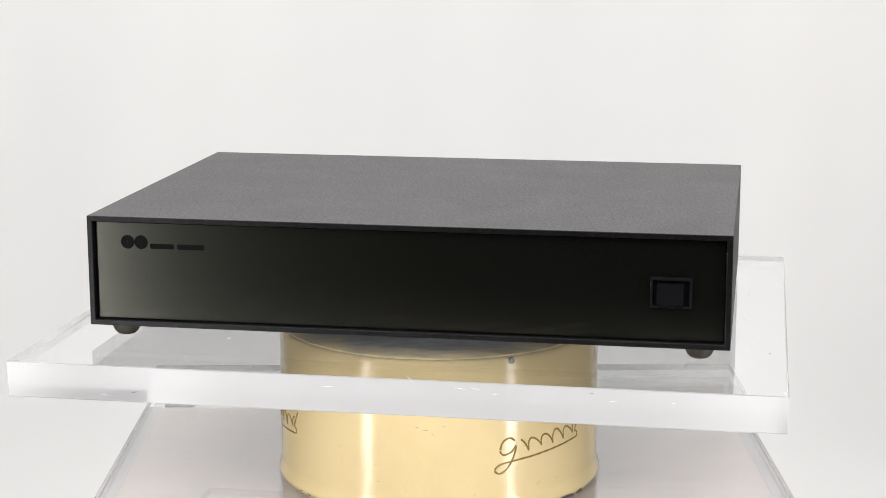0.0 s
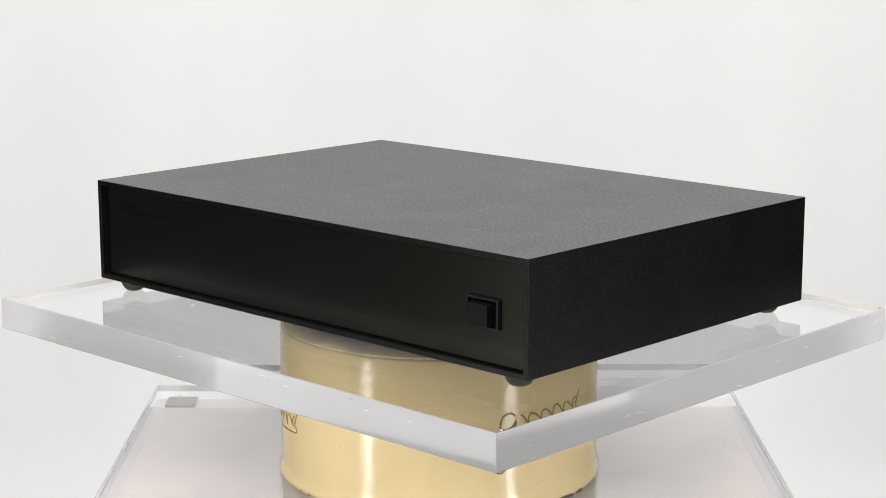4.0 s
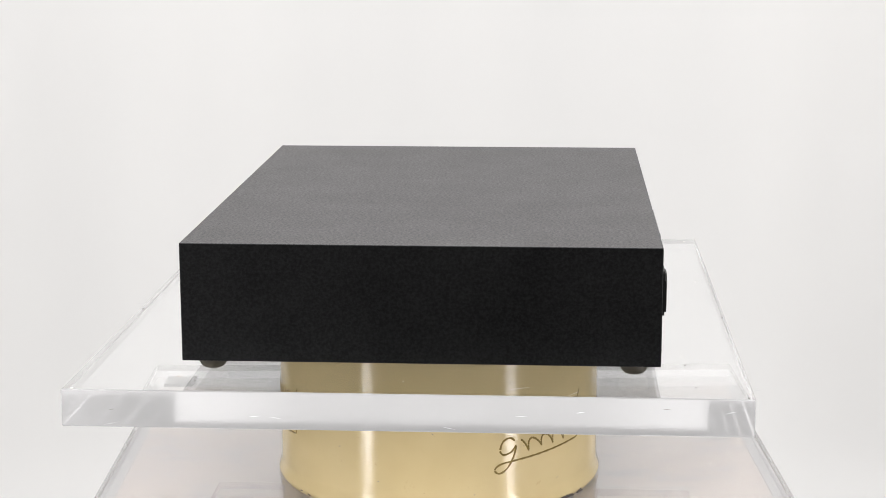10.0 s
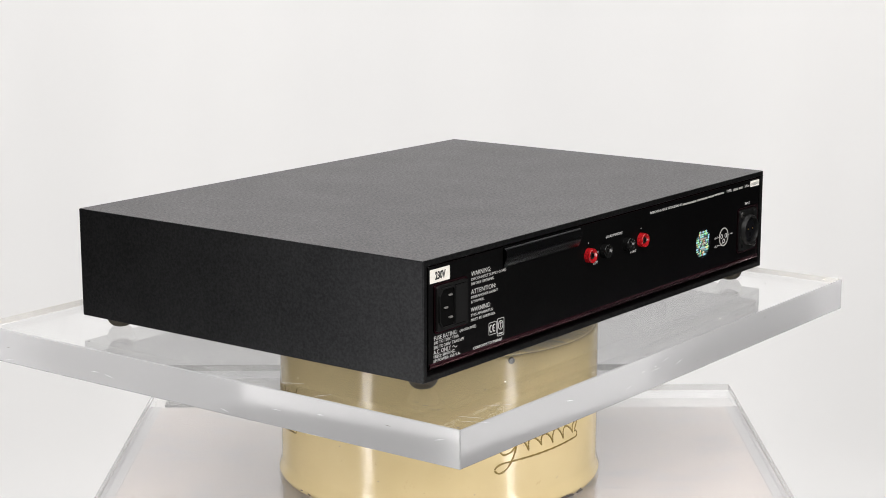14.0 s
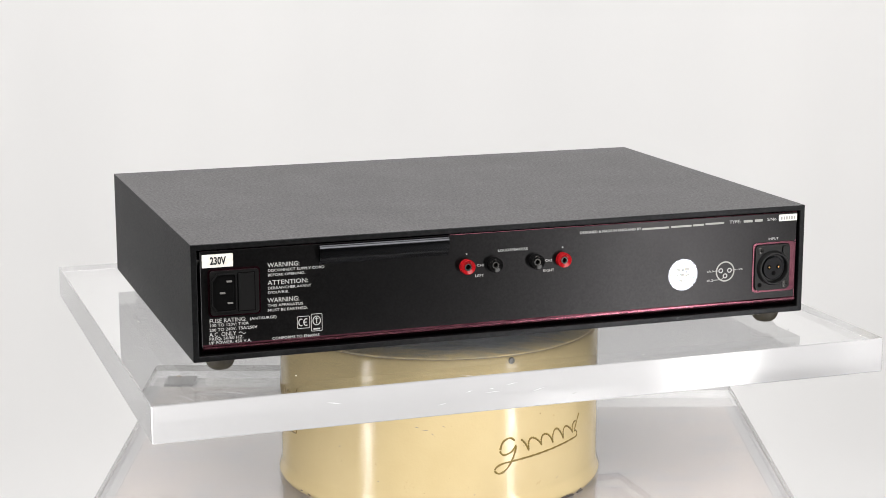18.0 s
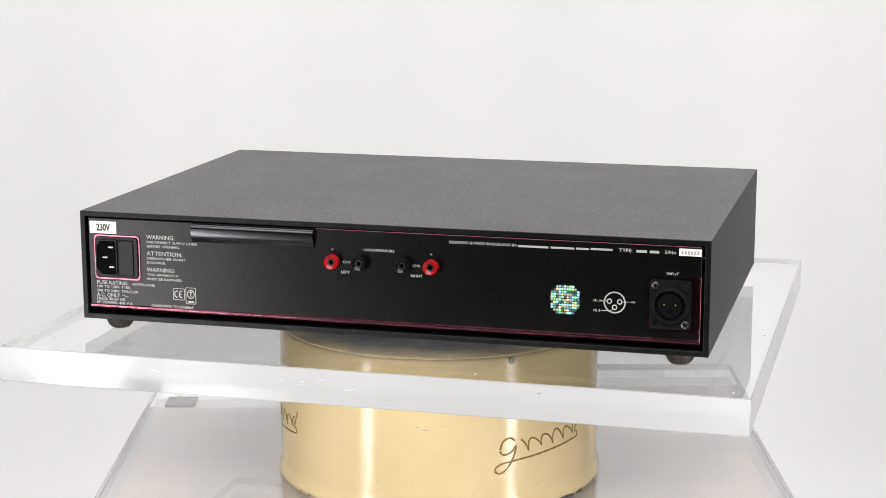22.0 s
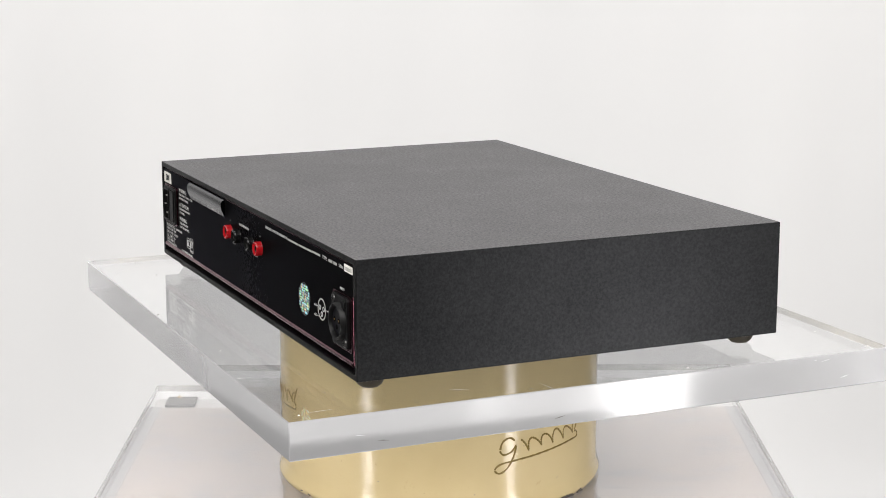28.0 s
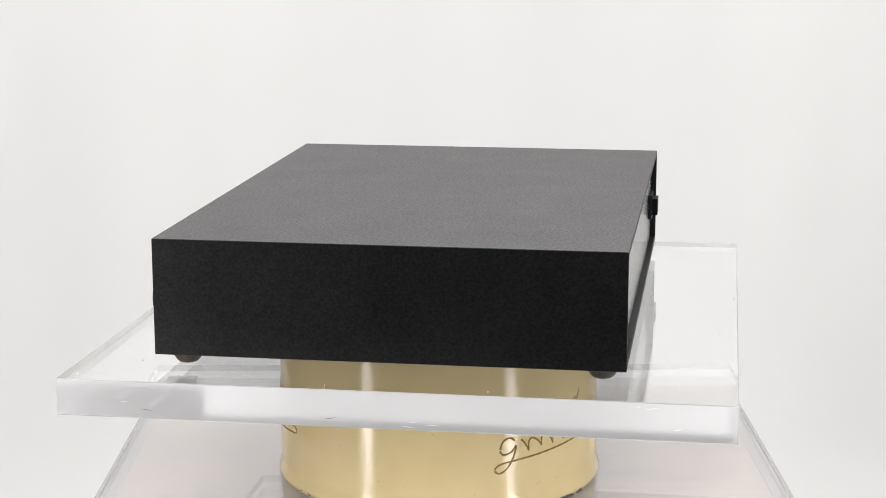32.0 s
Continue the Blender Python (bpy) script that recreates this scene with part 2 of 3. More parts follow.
def lathe(profile, m=None, n=48, bm=None):
    """Turns (radius, height) pairs round z; m places it."""
    bm = bm or bmesh.new()
    m = m or Matrix()
    rings = []
    for r, z in profile:
        if r < 1e-6:
            rings.append([bm.verts.new(m @ Vector((0, 0, z)))])
        else:
            rings.append([bm.verts.new(m @ Vector((r * math.cos(k * math.tau / n), r * math.sin(k * math.tau / n), z))) for k in range(n)])
    for a, c in zip(rings, rings[1:]):
        for k in range(n):
            j = (k + 1) % n
            if len(a) == 1 and len(c) == 1:
                continue
            if len(a) == 1:
                bm.faces.new((a[0], c[k], c[j]))
            elif len(c) == 1:
                bm.faces.new((a[k], c[0], a[j]))
            else:
                bm.faces.new((a[k], c[k], c[j], a[j]))
    return bm


def prism(points, depth, m, bevel=0.0):
    """A flat outline, raised by depth along its z, placed by m."""
    bm = bmesh.new()
    lo = [bm.verts.new((x, y, 0)) for x, y in points]
    hi = [bm.verts.new((x, y, depth)) for x, y in points]
    bm.faces.new(lo[::-1])
    top = bm.faces.new(hi)
    for k in range(len(points)):
        j = (k + 1) % len(points)
        bm.faces.new((lo[k], lo[j], hi[j], hi[k]))
    if bevel:
        bmesh.ops.bevel(bm, geom=list(top.edges), offset=bevel, segments=2, profile=0.5, affect="EDGES")
    bmesh.ops.transform(bm, matrix=m, verts=bm.verts)
    return bm


def round_rect(w, h, r, n=5):
    pts = []
    for cx, cy, a0 in ((w / 2 - r, h / 2 - r, 0), (-w / 2 + r, h / 2 - r, 90), (-w / 2 + r, -h / 2 + r, 180), (w / 2 - r, -h / 2 + r, 270)):
        for k in range(n + 1):
            a = radians(a0 + 90 * k / n)
            pts.append((cx + r * math.cos(a), cy + r * math.sin(a)))
    return pts


def frame_of(outer, inner, depth, m):
    """A ring between two outlines of the same number of points."""
    bm = bmesh.new()
    n = len(outer)
    rows = [[bm.verts.new((x, y, z)) for x, y in pts] for pts, z in ((outer, 0), (outer, depth), (inner, depth), (inner, 0))]
    for a, c in zip(rows, rows[1:] + rows[:1]):
        for k in range(n):
            j = (k + 1) % n
            bm.faces.new((a[k], a[j], c[j], c[k]))
    bmesh.ops.transform(bm, matrix=m, verts=bm.verts)
    return bm


def tube(points, radius, n=6, bm=None):
    """A round bar along a line of points."""
    bm = bm or bmesh.new()
    rings = []
    pts = [Vector(q) for q in points]
    for k, q in enumerate(pts):
        way = (pts[min(k + 1, len(pts) - 1)] - pts[max(k - 1, 0)]).normalized()
        side = way.cross(Vector((0, 0, 1)))
        if side.length < 0.05:
            side = way.cross(Vector((0, 1, 0)))
        side.normalize()
        up = side.cross(way)
        r = radius[k] if isinstance(radius, list) else radius
        rings.append([bm.verts.new(q + r * (math.cos(i * math.tau / n) * side + math.sin(i * math.tau / n) * up)) for i in range(n)])
    for a, c in zip(rings, rings[1:]):
        for i in range(n):
            j = (i + 1) % n
            bm.faces.new((a[i], a[j], c[j], c[i]))
    bm.faces.new(rings[0][::-1])
    bm.faces.new(rings[-1])
    return bm


def lettering(name, body, size, m, mat, parent, align="LEFT", width=None, label="", heavy=0.0):
    """Words in the built-in font as a thin mesh; size is the height of the capitals, width the length they take up."""
    cu = bpy.data.curves.new(name, "FONT")
    cu.body, cu.size, cu.align_x, cu.align_y = body, size / 0.70, align, "CENTER"
    cu.extrude, cu.resolution_u, cu.offset = 0.00006, 2, heavy
    tmp = bpy.data.objects.new(name, cu)
    scene.collection.objects.link(tmp)
    dg = bpy.context.evaluated_depsgraph_get()
    mesh = bpy.data.meshes.new_from_object(tmp.evaluated_get(dg))
    bpy.data.objects.remove(tmp)
    bpy.data.curves.remove(cu)
    s = 1.0
    if width:
        xs = [q.co.x for q in mesh.vertices]
        s = width / max(1e-6, max(xs) - min(xs))
    mesh.transform(m @ Matrix.Diagonal((s, 1, 1, 1)))
    mesh.materials.clear()
    mesh.materials.append(mat)
    ob = new(name, mesh)
    ob.parent = parent
    if label:
        tagged(ob, label)
    return ob


def empty(name, m, label, category, group=""):
    ob = new(name)
    ob.empty_display_size = 0.05
    ob.matrix_world = m
    return tagged(ob, label, category, group)


# ---- the setting ----
def backdrop_sheet():
    """A white cloth hung in a wide curve behind the set, with soft upright folds, sweeping out on to the floor."""
    bm = bmesh.new()
    profile = [(1.0, 0.010, 0.0)] + [(0.35 * (1 - math.sin(a)), 0.010 + 0.35 * (1 - math.cos(a)), 0.35) for a in (0.0, 0.35, 0.7, 1.05, 1.4, math.pi / 2)] + [(0, z, 1.0) for z in (0.5, 0.7, 0.9, 1.1, 1.3, 1.5, 1.8, 2.1, 2.5)]
    cols = 160
    grid = []
    for k in range(cols + 1):
        a = radians(-44 + 88 * k / cols)
        fold = 0.020 * math.sin(9 * a + 0.6) + 0.012 * math.sin(19 * a + 2.0) + 0.005 * math.sin(43 * a)
        row = []
        for inward, z, share in profile:
            r = 1.62 + fold * share - inward
            row.append(bm.verts.new((r * math.sin(a), -0.12 + r * math.cos(a), z)))
        grid.append(row)
    for a, c in zip(grid, grid[1:]):
        for k in range(len(profile) - 1):
            bm.faces.new((a[k], c[k], c[k + 1], a[k + 1]))
    bm.normal_update()
    bmesh.ops.solidify(bm, geom=bm.faces[:], thickness=0.003)
    ob = part("backdrop", bm, WHITE, None, smooth=True)
    return tagged(ob, "white seamless cloth hung in a curve behind the set", "backdrop", kind="structure")


backdrop_sheet()
X, Y0, Y1, TOP = 2.6, -3.2, 2.1, 2.75
tagged(part("floor", block(-X, X, Y0, Y1, -0.1, 0.0), FLOOR, None), "dark grey studio floor covering", "floor", kind="structure")
tagged(part("ceiling", block(-X, X, Y0, Y1, TOP, TOP + 0.1), CEIL, None), "white painted studio ceiling", "ceiling", kind="structure")
for name, box in (("wall_north", (-X - 0.1, X + 0.1, Y1, Y1 + 0.1)), ("wall_south", (-X - 0.1, X + 0.1, Y0 - 0.1, Y0)), ("wall_west", (-X - 0.1, -X, Y0, Y1)), ("wall_east", (X, X + 0.1, Y0, Y1))):
    black = name == "wall_south"
    tagged(part(name, block(*box, -0.1, TOP + 0.1), BLACKWALL if black else DARKWALL, None), "matt black cloth-covered studio wall" if black else "grey painted studio wall", "wall", kind="structure")


# ---- pedestal, lower plate and drum ----
def pedestal():
    ob = empty("pedestal", pose(0, 0, 0), "grey laminated pedestal under a clear acrylic plate", "pedestal")
    part("board", block(-0.2475, 0.2515, -0.2035, 0.172, TABLE - 0.022, TABLE - 0.0005, 0.001), BOARD, ob, "grey streaked board")
    for x0, x1 in ((-0.2475, -0.2365), (0.2405, 0.2515)):
        part("board_border", block(x0, x1, -0.2035, 0.172, TABLE - 0.0012, TABLE - 0.0002), BORDER, ob, "darker grey border of the board")
    part("back_ledge", block(-0.2475, 0.2515, 0.1722, 0.2185, TABLE - 0.022, TABLE - 0.0060, 0.001), LEDGE, ob, "light grey ledge behind the board")
    part("column", block(-0.20, 0.20, -0.18, 0.15, 0.03, TABLE - 0.022, 0.004), WHITE, ob, "white painted column")
    part("foot", block(-0.23, 0.23, -0.2, 0.18, 0.0, 0.03, 0.003), BOARD, ob)
    return ob


pedestal()


def acrylic_plate(name, m, label, edge, w=0.4990, d=0.4224):
    ob = empty(name, m, label, "acrylic plate")
    bm = block(-w / 2, w / 2, -d / 2, d / 2, -PLATE_T, 0, 0.0006, 1)
    bm.normal_update()
    for f in bm.faces:
        f.material_index = 1 if abs(f.normal.z) < 0.95 else 0
    sheet = part("sheet", bm, [ACRYLIC, edge], ob)
    sheet.visible_shadow = False   # clear pane: lets the light through
    return ob


lower = acrylic_plate("base_plate", pose(0.002, 0.008, BASE), "clear thick acrylic plate lying on the pedestal", CUT)
plate = acrylic_plate("turning_plate", pose(0, 0, PLATE), "clear thick acrylic plate turning on the cream drum", SAWN)
for ob in plate.children:
    ob.location = (0.0020, -0.0060, 0)


def wear(ob):
    """Specks of dirt, short scratches and nicks on the turning plate."""
    rnd = random.Random(11)
    x0, y0 = 0.2475 + 0.0, 0.2090
    cx, cy = 0.0020, -0.0060
    for k in range(26):
        x, y = rnd.uniform(-x0, x0), rnd.uniform(-y0, y0)
        if rnd.random() < 0.65:
            if rnd.random() < 0.5:
                x = math.copysign(rnd.uniform(0.222, x0), x)
            else:
                y = math.copysign(rnd.uniform(0.165, y0), y)
        r = rnd.uniform(0.0004, 0.0010)
        m = Matrix.Translation((cx + x, cy + y, 0.00002)) @ pose(0, 0, 0, 0, 0, rnd.uniform(0, 180))
        pts = [(r * rnd.uniform(0.6, 1.2) * math.cos(a), r * rnd.uniform(0.5, 0.9) * math.sin(a)) for a in (0, 1, 2.1, 3.1, 4.2, 5.2)]
        part("speck", prism(pts, 0.0003, m), SPECK if k % 3 else STICKER, ob)
    for k in range(16):
        x, y = rnd.uniform(-x0, x0), rnd.uniform(-y0, y0)
        if k % 2:
            x = math.copysign(rnd.uniform(0.225, x0), x)
        else:
            y = math.copysign(rnd.uniform(0.175, y0), y)
        m = Matrix.Translation((cx + x, cy + y, 0.00001)) @ pose(0, 0, 0, 0, 0, rnd.uniform(0, 180))
        n = rnd.uniform(0.003, 0.010)
        part("scratch", prism([(-n, -0.00008), (0, -0.00016), (n, -0.00005), (0, 0.00012)], 0.00006, m), SCRATCH, ob)
    # nicks in the four upright edges
    for k in range(36):
        side = k % 4
        u, z = rnd.uniform(-0.95, 0.95), -rnd.uniform(0.002, 0.0215)
        n, w = rnd.uniform(0.0012, 0.0060), rnd.uniform(0.0001, 0.00025)
        turn = side * 90
        half = (0.2112, 0.2495)[side % 2] + 0.00003
        span = (0.2495, 0.2112)[side % 2]
        m = Matrix.Translation((cx, cy, z)) @ pose(0, 0, 0, 0, 0, turn) @ Matrix.Translation((u * span, -half, 0)) @ pose(0, 0, 0, 90, 0, 0) @ pose(0, 0, 0, 0, 0, rnd.uniform(-14, 14))
        part("nick", prism([(-n, -w), (0, -1.4 * w), (n, 0), (0, w)], 0.00005, m), SPECK if k % 5 == 0 else SCRATCH, ob)


wear(plate)


def corner_bracket():
    ob = empty("corner_bracket", pose(-0.2235, 0.1935, TABLE - 0.004), "small grey metal corner bracket with one screw", "bracket")
    part("tongue", block(-0.0125, 0.0125, -0.010, 0.015, 0, 0.0025, 0.0005), DARKSTEEL, ob)
    part("screw", lathe([(0, 0.0036), (0.0014, 0.0036), (0.0018, 0.0025), (0.0018, 0)], Matrix.Translation((-0.003, 0.013, 0)), 16), GOLDPIN, ob, "brown brass screw")
    return ob


corner_bracket()

DRUM_TOP = PLATE - PLATE_T - 0.0040 - BASE


def drum():
    ob = empty("turntable_drum", pose(-0.0014, 0, BASE), "cream enamelled metal drum with gold script, chipped at its rim", "turntable base")
    h = DRUM_TOP
    prof = [(0, 0.001), (0.1165, 0.001), (0.1185, 0.0), (0.1198, 0.002), (0.1200, 0.0035), (0.1196, 0.0050), (0.1186, 0.0085), (0.1180, 0.0108), (0.1178, 0.0130), (0.1178, h - 0.0090), (0.1175, h - 0.0068), (0.1164, h - 0.0056), (0.1150, h - 0.0054), (0, h - 0.0054)]
    part("shell", lathe(prof, n=160), CREAM, ob, smooth=True)
    part("top_disc", lathe([(0, h - 0.0053), (0.1152, h - 0.0053), (0.1160, h - 0.0048), (0.1156, h - 0.0042), (0.1120, h - 0.0034), (0.0900, h - 0.0002), (0.0840, h + 0.0012), (0.0780, h + 0.002), (0, h + 0.002)], n=120), PLATTER, ob, "scuffed steel disc with worn cream paint", smooth=True)
    part("rim_seam", lathe([(0.1156, h - 0.0050), (0.1158, h - 0.0050), (0.1158, h - 0.0055), (0.1156, h - 0.0055), (0.1156, h - 0.0050)], n=160), OLDSCREW, ob, "thin dull seam round the disc")
    # chipped flakes along the foot of the shell
    rnd = random.Random(4)
    for k in range(15):
        a = radians(rnd.choice([rnd.uniform(22, 60), rnd.uniform(-62, -20), rnd.uniform(40, 58)]))
        r = 0.1203
        pts = [(rnd.uniform(0.6, 1) * s * math.cos(q), rnd.uniform(0.4, 1) * 0.0007 * math.sin(q)) for s in [rnd.uniform(0.0008, 0.0035)] for q in (0, 1, 2.1, 3.1, 4.2, 5.2)]
        m = Matrix.Translation((r * math.sin(a), -r * math.cos(a), rnd.uniform(0.0008, 0.0028))) @ pose(0, 0, 0, 90, 0, math.degrees(a)) @ Matrix.Translation((0, 0, -0.0004))
        part("paint_chip", prism(pts, 0.0005, m), CHIP, ob)
    for a0, a1, tall in ((44, 53, 0.0016), (55, 59, 0.0012), (33, 37, 0.0010), (-47, -43, 0.0008)):
        pts = []
        for k in range(13):
            a = a0 + (a1 - a0) * k / 12
            pts.append((0.1203 * radians(a - (a0 + a1) / 2), rnd.uniform(0.35, 1.0) * tall * math.sin(math.pi * k / 12) ** 0.5))
        pts += [(0.1203 * radians(a1 - (a0 + a1) / 2), -0.0006), (0.1203 * radians(a0 - (a0 + a1) / 2), -0.0006)]
        am = radians((a0 + a1) / 2)
        part("paint_chip", prism(pts, 0.0006, Matrix.Translation((0.1200 * math.sin(am), -0.1200 * math.cos(am), 0.0008)) @ pose(0, 0, 0, 90, 0, math.degrees(am))), CHIP, ob)
    # scuffs in the enamel: degrees round the shell, height, length
    for a, z, n in ((-7.5, 0.0640, 0.0016), (-4.6, 0.0620, 0.0022), (-2.1, 0.0592, 0.0012), (1.6, 0.0648, 0.0014), (-21, 0.0230, 0.0009), (-36, 0.0440, 0.0010), (30, 0.0460, 0.0008), (45, 0.0170, 0.0012), (12, 0.0150, 0.0007), (-12, 0.0120, 0.0008)):
        a = radians(a)
        pts = [(n * rnd.uniform(0.7, 1.1) * math.cos(q), 0.00035 * rnd.uniform(0.5, 1.2) * math.sin(q)) for q in (0, 0.8, 1.6, 2.4, 3.1, 4.0, 4.8, 5.6)]
        m = Matrix.Translation((0.1177 * math.sin(a), -0.1177 * math.cos(a), z)) @ pose(0, 0, 0, 90, 0, math.degrees(a)) @ pose(0, 0, 0, 0, 0, rnd.uniform(-35, 35))
        part("scuff", prism(pts, 0.00014, m), OLDSCREW, ob, "dull brown scuff")
    # small screw under the rim
    a = radians(25)
    m = Matrix.Translation((0.1176 * math.sin(a), -0.1176 * math.cos(a), h - 0.008)) @ pose(0, 0, 0, 90, 0, math.degrees(a))
    part("screw", lathe([(0, 0.0006), (0.0010, 0.0006), (0.0012, 0.0012), (0.0020, 0.0012), (0.0024, 0.0004), (0.0024, 0)], m, 20), DARKSTEEL, ob, "small dark screw", smooth=True)
    return ob


def flourish():
    """An abstract gold flourish of script-like loops: degrees round the drum from its start, height."""
    pts = []
    lead = [(7.0, 0.0215), (5.2, 0.0238), (2.6, 0.0215), (1.6, 0.0150), (3.2, 0.0120), (6.0, 0.0140), (7.6, 0.0180), (6.6, 0.0100), (4.2, 0.0020), (1.2, -0.0010), (-0.3, 0.0020), (1.8, 0.0055), (7.0, 0.0070)]
    under = [(7.0 + 29.5 * k / 10, 0.0070 + 0.0052 * k / 10) for k in range(1, 11)]
    tail = [(37.2, 0.0145), (36.5, 0.0165), (35.4, 0.0170)]
    wave = []
    for k in range(73):
        p = k / 72
        high = 0.0040 + 0.0007 * math.cos(11 * p)
        z = high * math.cos(10 * math.pi * p + 0.4)
        wave.append((9.6 + 27.0 * p + 150 * z + 1.5 * math.sin(10 * math.pi * p - 0.6), 0.0172 + 0.0028 * p + z))
    rise = [(35.6, 0.0180), (36.9, 0.0230), (38.4, 0.0285)]
    return [lead + under + tail, wave, rise]


def smooth_line(pts, n=5):
    out = []
    for k in range(len(pts) - 1):
        p0, p1, p2, p3 = (pts[max(k - 1, 0)], pts[k], pts[k + 1], pts[min(k + 2, len(pts) - 1)])
        for i in range(n):
            s = i / n
            out.append(tuple(0.5 * (2 * q1 + (q2 - q0) * s + (2 * q0 - 5 * q1 + 4 * q2 - q3) * s * s + (3 * q1 - q0 - 3 * q2 + q3) * s ** 3) for q0, q1, q2, q3 in zip(p0, p1, p2, p3)))
    return out + [pts[-1]]


tt = drum()
for start in (19.4, -97.5, 139.4):
    bm = bmesh.new()
    for line in flourish():
        pts = []
        for a, z in smooth_line(line):
            a = radians(start + a)
            pts.append((0.1174 * math.sin(a), -0.1174 * math.cos(a), z + 0.0295))
        tube(pts, [0.00072 + 0.00020 * math.sin(0.55 * q) ** 2 for q in range(len(pts))], 6, bm)
    part("gold_flourish", bm, GOLD, tt, "gold script-like flourish")


def platter_hub():
    ob = empty("bearing_hub", pose(0, 0, BASE + DRUM_TOP + 0.002), "dark metal bearing hub under the turning plate", "turntable hub")
    part("collar", lathe([(0, 0), (0.040, 0), (0.040, 0.0012), (0.036, 0.0019), (0, 0.0019)], n=64), DARKSTEEL, ob, smooth=True)
    return ob


hub = platter_hub()


# ---- the amplifier ----
HY = D / 2
FRONT_Y = -HY + 0.0040     # face of the front panel
REAR_Y = HY - 0.0005       # face of the rear panel


def on_front(x, z, out=0.0):
    """Millimetres on the front panel; the result's z points out of it."""
    return pose(x / 1000, FRONT_Y - out, z / 1000, 90, 0, 0)


def on_rear(x, z, out=0.0):
    """Millimetres on the rear panel, x to the right as one faces it."""
    return pose(-(0.9926 * x + 0.49) / 1000, REAR_Y + out, (z + 1.1) / 1000, 90, 0, 180)


def amplifier():
    amp = empty("power_amplifier", pose(0, 0, AMP), "black crackle-painted power amplifier with olive front panel, on four rubber feet", "amplifier")
    # the sleeve: four walls in one piece, open at front and rear
    bm = bmesh.new()
    th = 0.0038
    loops = []
    for y in (-HY, HY):
        for inset in (0, th):
            loops.append([bm.verts.new((sx * (W / 2 - inset), y, z)) for sx, z in ((-1, inset), (1, inset), (1, H - inset), (-1, H - inset))])
    fo, fi, ro, ri = loops
    for a, c in ((fo, ro), (fi, ri), (fo, fi), (ro, ri)):
        for k in range(4):
            j = (k + 1) % 4
            bm.faces.new((a[k], a[j], c[j], c[k]))
    bmesh.ops.recalc_face_normals(bm, faces=bm.faces)
    bmesh.ops.bevel(bm, geom=bm.edges[:], offset=0.0005, segments=2, profile=0.5, affect="EDGES")
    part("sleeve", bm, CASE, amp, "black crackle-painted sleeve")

    for sx in (-1, 1):
        for sy in (-1, 1):
            m = Matrix.Translation((sx * (W / 2 - 0.0200), sy * (HY - 0.0160), -0.0092))
            part("foot", lathe([(0, 0), (0.0040, 0.0001), (0.0060, 0.0008), (0.0078, 0.0024), (0.0090, 0.0046), (0.0097, 0.0072), (0.0098, 0.0092), (0, 0.0092)], m, 32), RUBBER, amp, "round dark rubber foot", smooth=True)

    # front
    fp = part("front_panel", block(-W / 2 + th + 0.0006, W / 2 - th - 0.0006, FRONT_Y, FRONT_Y + 0.003, th + 0.0006, H - th - 0.0006, 0.0004, 1), FRONT, amp, "dark olive brushed anodised front panel")
    for x in (-187.9, -178.5):
        part("badge_disc", lathe([(0, 0), (0.0047, 0), (0.0047, 0.0002), (0, 0.0002)], on_front(x, 57.4), 36), LOGO, fp, "dark printed disc")
        part("badge_line", prism(round_rect(0.0003, 0.0030, 0.0001, 2), 0.0003, on_front(x, 57.0)), BEZEL, fp)
    for x0, x1 in ((-172.2, -155.4), (-153.2, -134.6)):
        part("badge_bar", prism(round_rect((x1 - x0) / 1000, 0.0034, 0.0008), 0.0002, on_front((x0 + x1) / 2, 54.9)), LOGO, fp, "dark printed bar")
    sw = part("power_switch", frame_of(round_rect(0.0268, 0.0196, 0.0008), round_rect(0.0236, 0.0168, 0.0006), 0.0026, on_front(176.4, 36.0)), BEZEL, amp, "black rectangular power switch")
    part("switch_well", prism(round_rect(0.0236, 0.0168, 0.0006), 0.0004, on_front(176.4, 36.0)), HOLE, sw)
    part("push_button", prism(round_rect(0.0170, 0.0136, 0.0006), 0.0066, on_front(176.0, 35.7, 0.0004), 0.0006), SWITCH, sw, "protruding black push button")

    # rear
    rp = part("rear_panel", block(-0.2092, 0.2092, REAR_Y - 0.003, REAR_Y, 0.0090, 0.0706, 0.0004, 1), REAR, amp, "black anodised rear panel with white print")
    # the panel's bent lip shows worn purple anodising on all four sides
    half = 210.0
    for x0, z0, x1, z1, r in ((-half, 69.2, -133.5, 69.2, 0.0005), (-45.8, 69.2, half, 69.2, 0.0006), (half - 0.4, 8, half - 0.4, 50, 0.0009), (-half + 0.2, 8, -half + 0.2, 69, 0.0004)):
        ends = [on_rear(x0, z0, -0.0008) @ Vector(), on_rear(x1, z1, -0.0008) @ Vector()]
        part("edge_trim", tube([ends[0].lerp(ends[1], k / 6) for k in range(7)], r, 10), PURPLE, rp, "worn purplish panel edge", smooth=True)

    # along its foot the sheet is bent inwards
    bend = [(-0.0030, 10.9), (0.0001, 10.9), (0.0009, 10.2), (0.0010, 9.2), (0.0004, 8.1), (-0.0010, 7.0), (-0.0026, 6.0), (-0.0036, 5.0), (-0.0050, 4.8)]
    bm = bmesh.new()
    rows = [[bm.verts.new((x, REAR_Y + o, z / 1000)) for o, z in bend] for x in (-0.2088, 0.2088)]
    for k in range(len(bend)):
        j = (k + 1) % len(bend)
        bm.faces.new((rows[0][k], rows[0][j], rows[1][j], rows[1][k]))
    bm.faces.new(rows[0])
    bm.faces.new(rows[1][::-1])
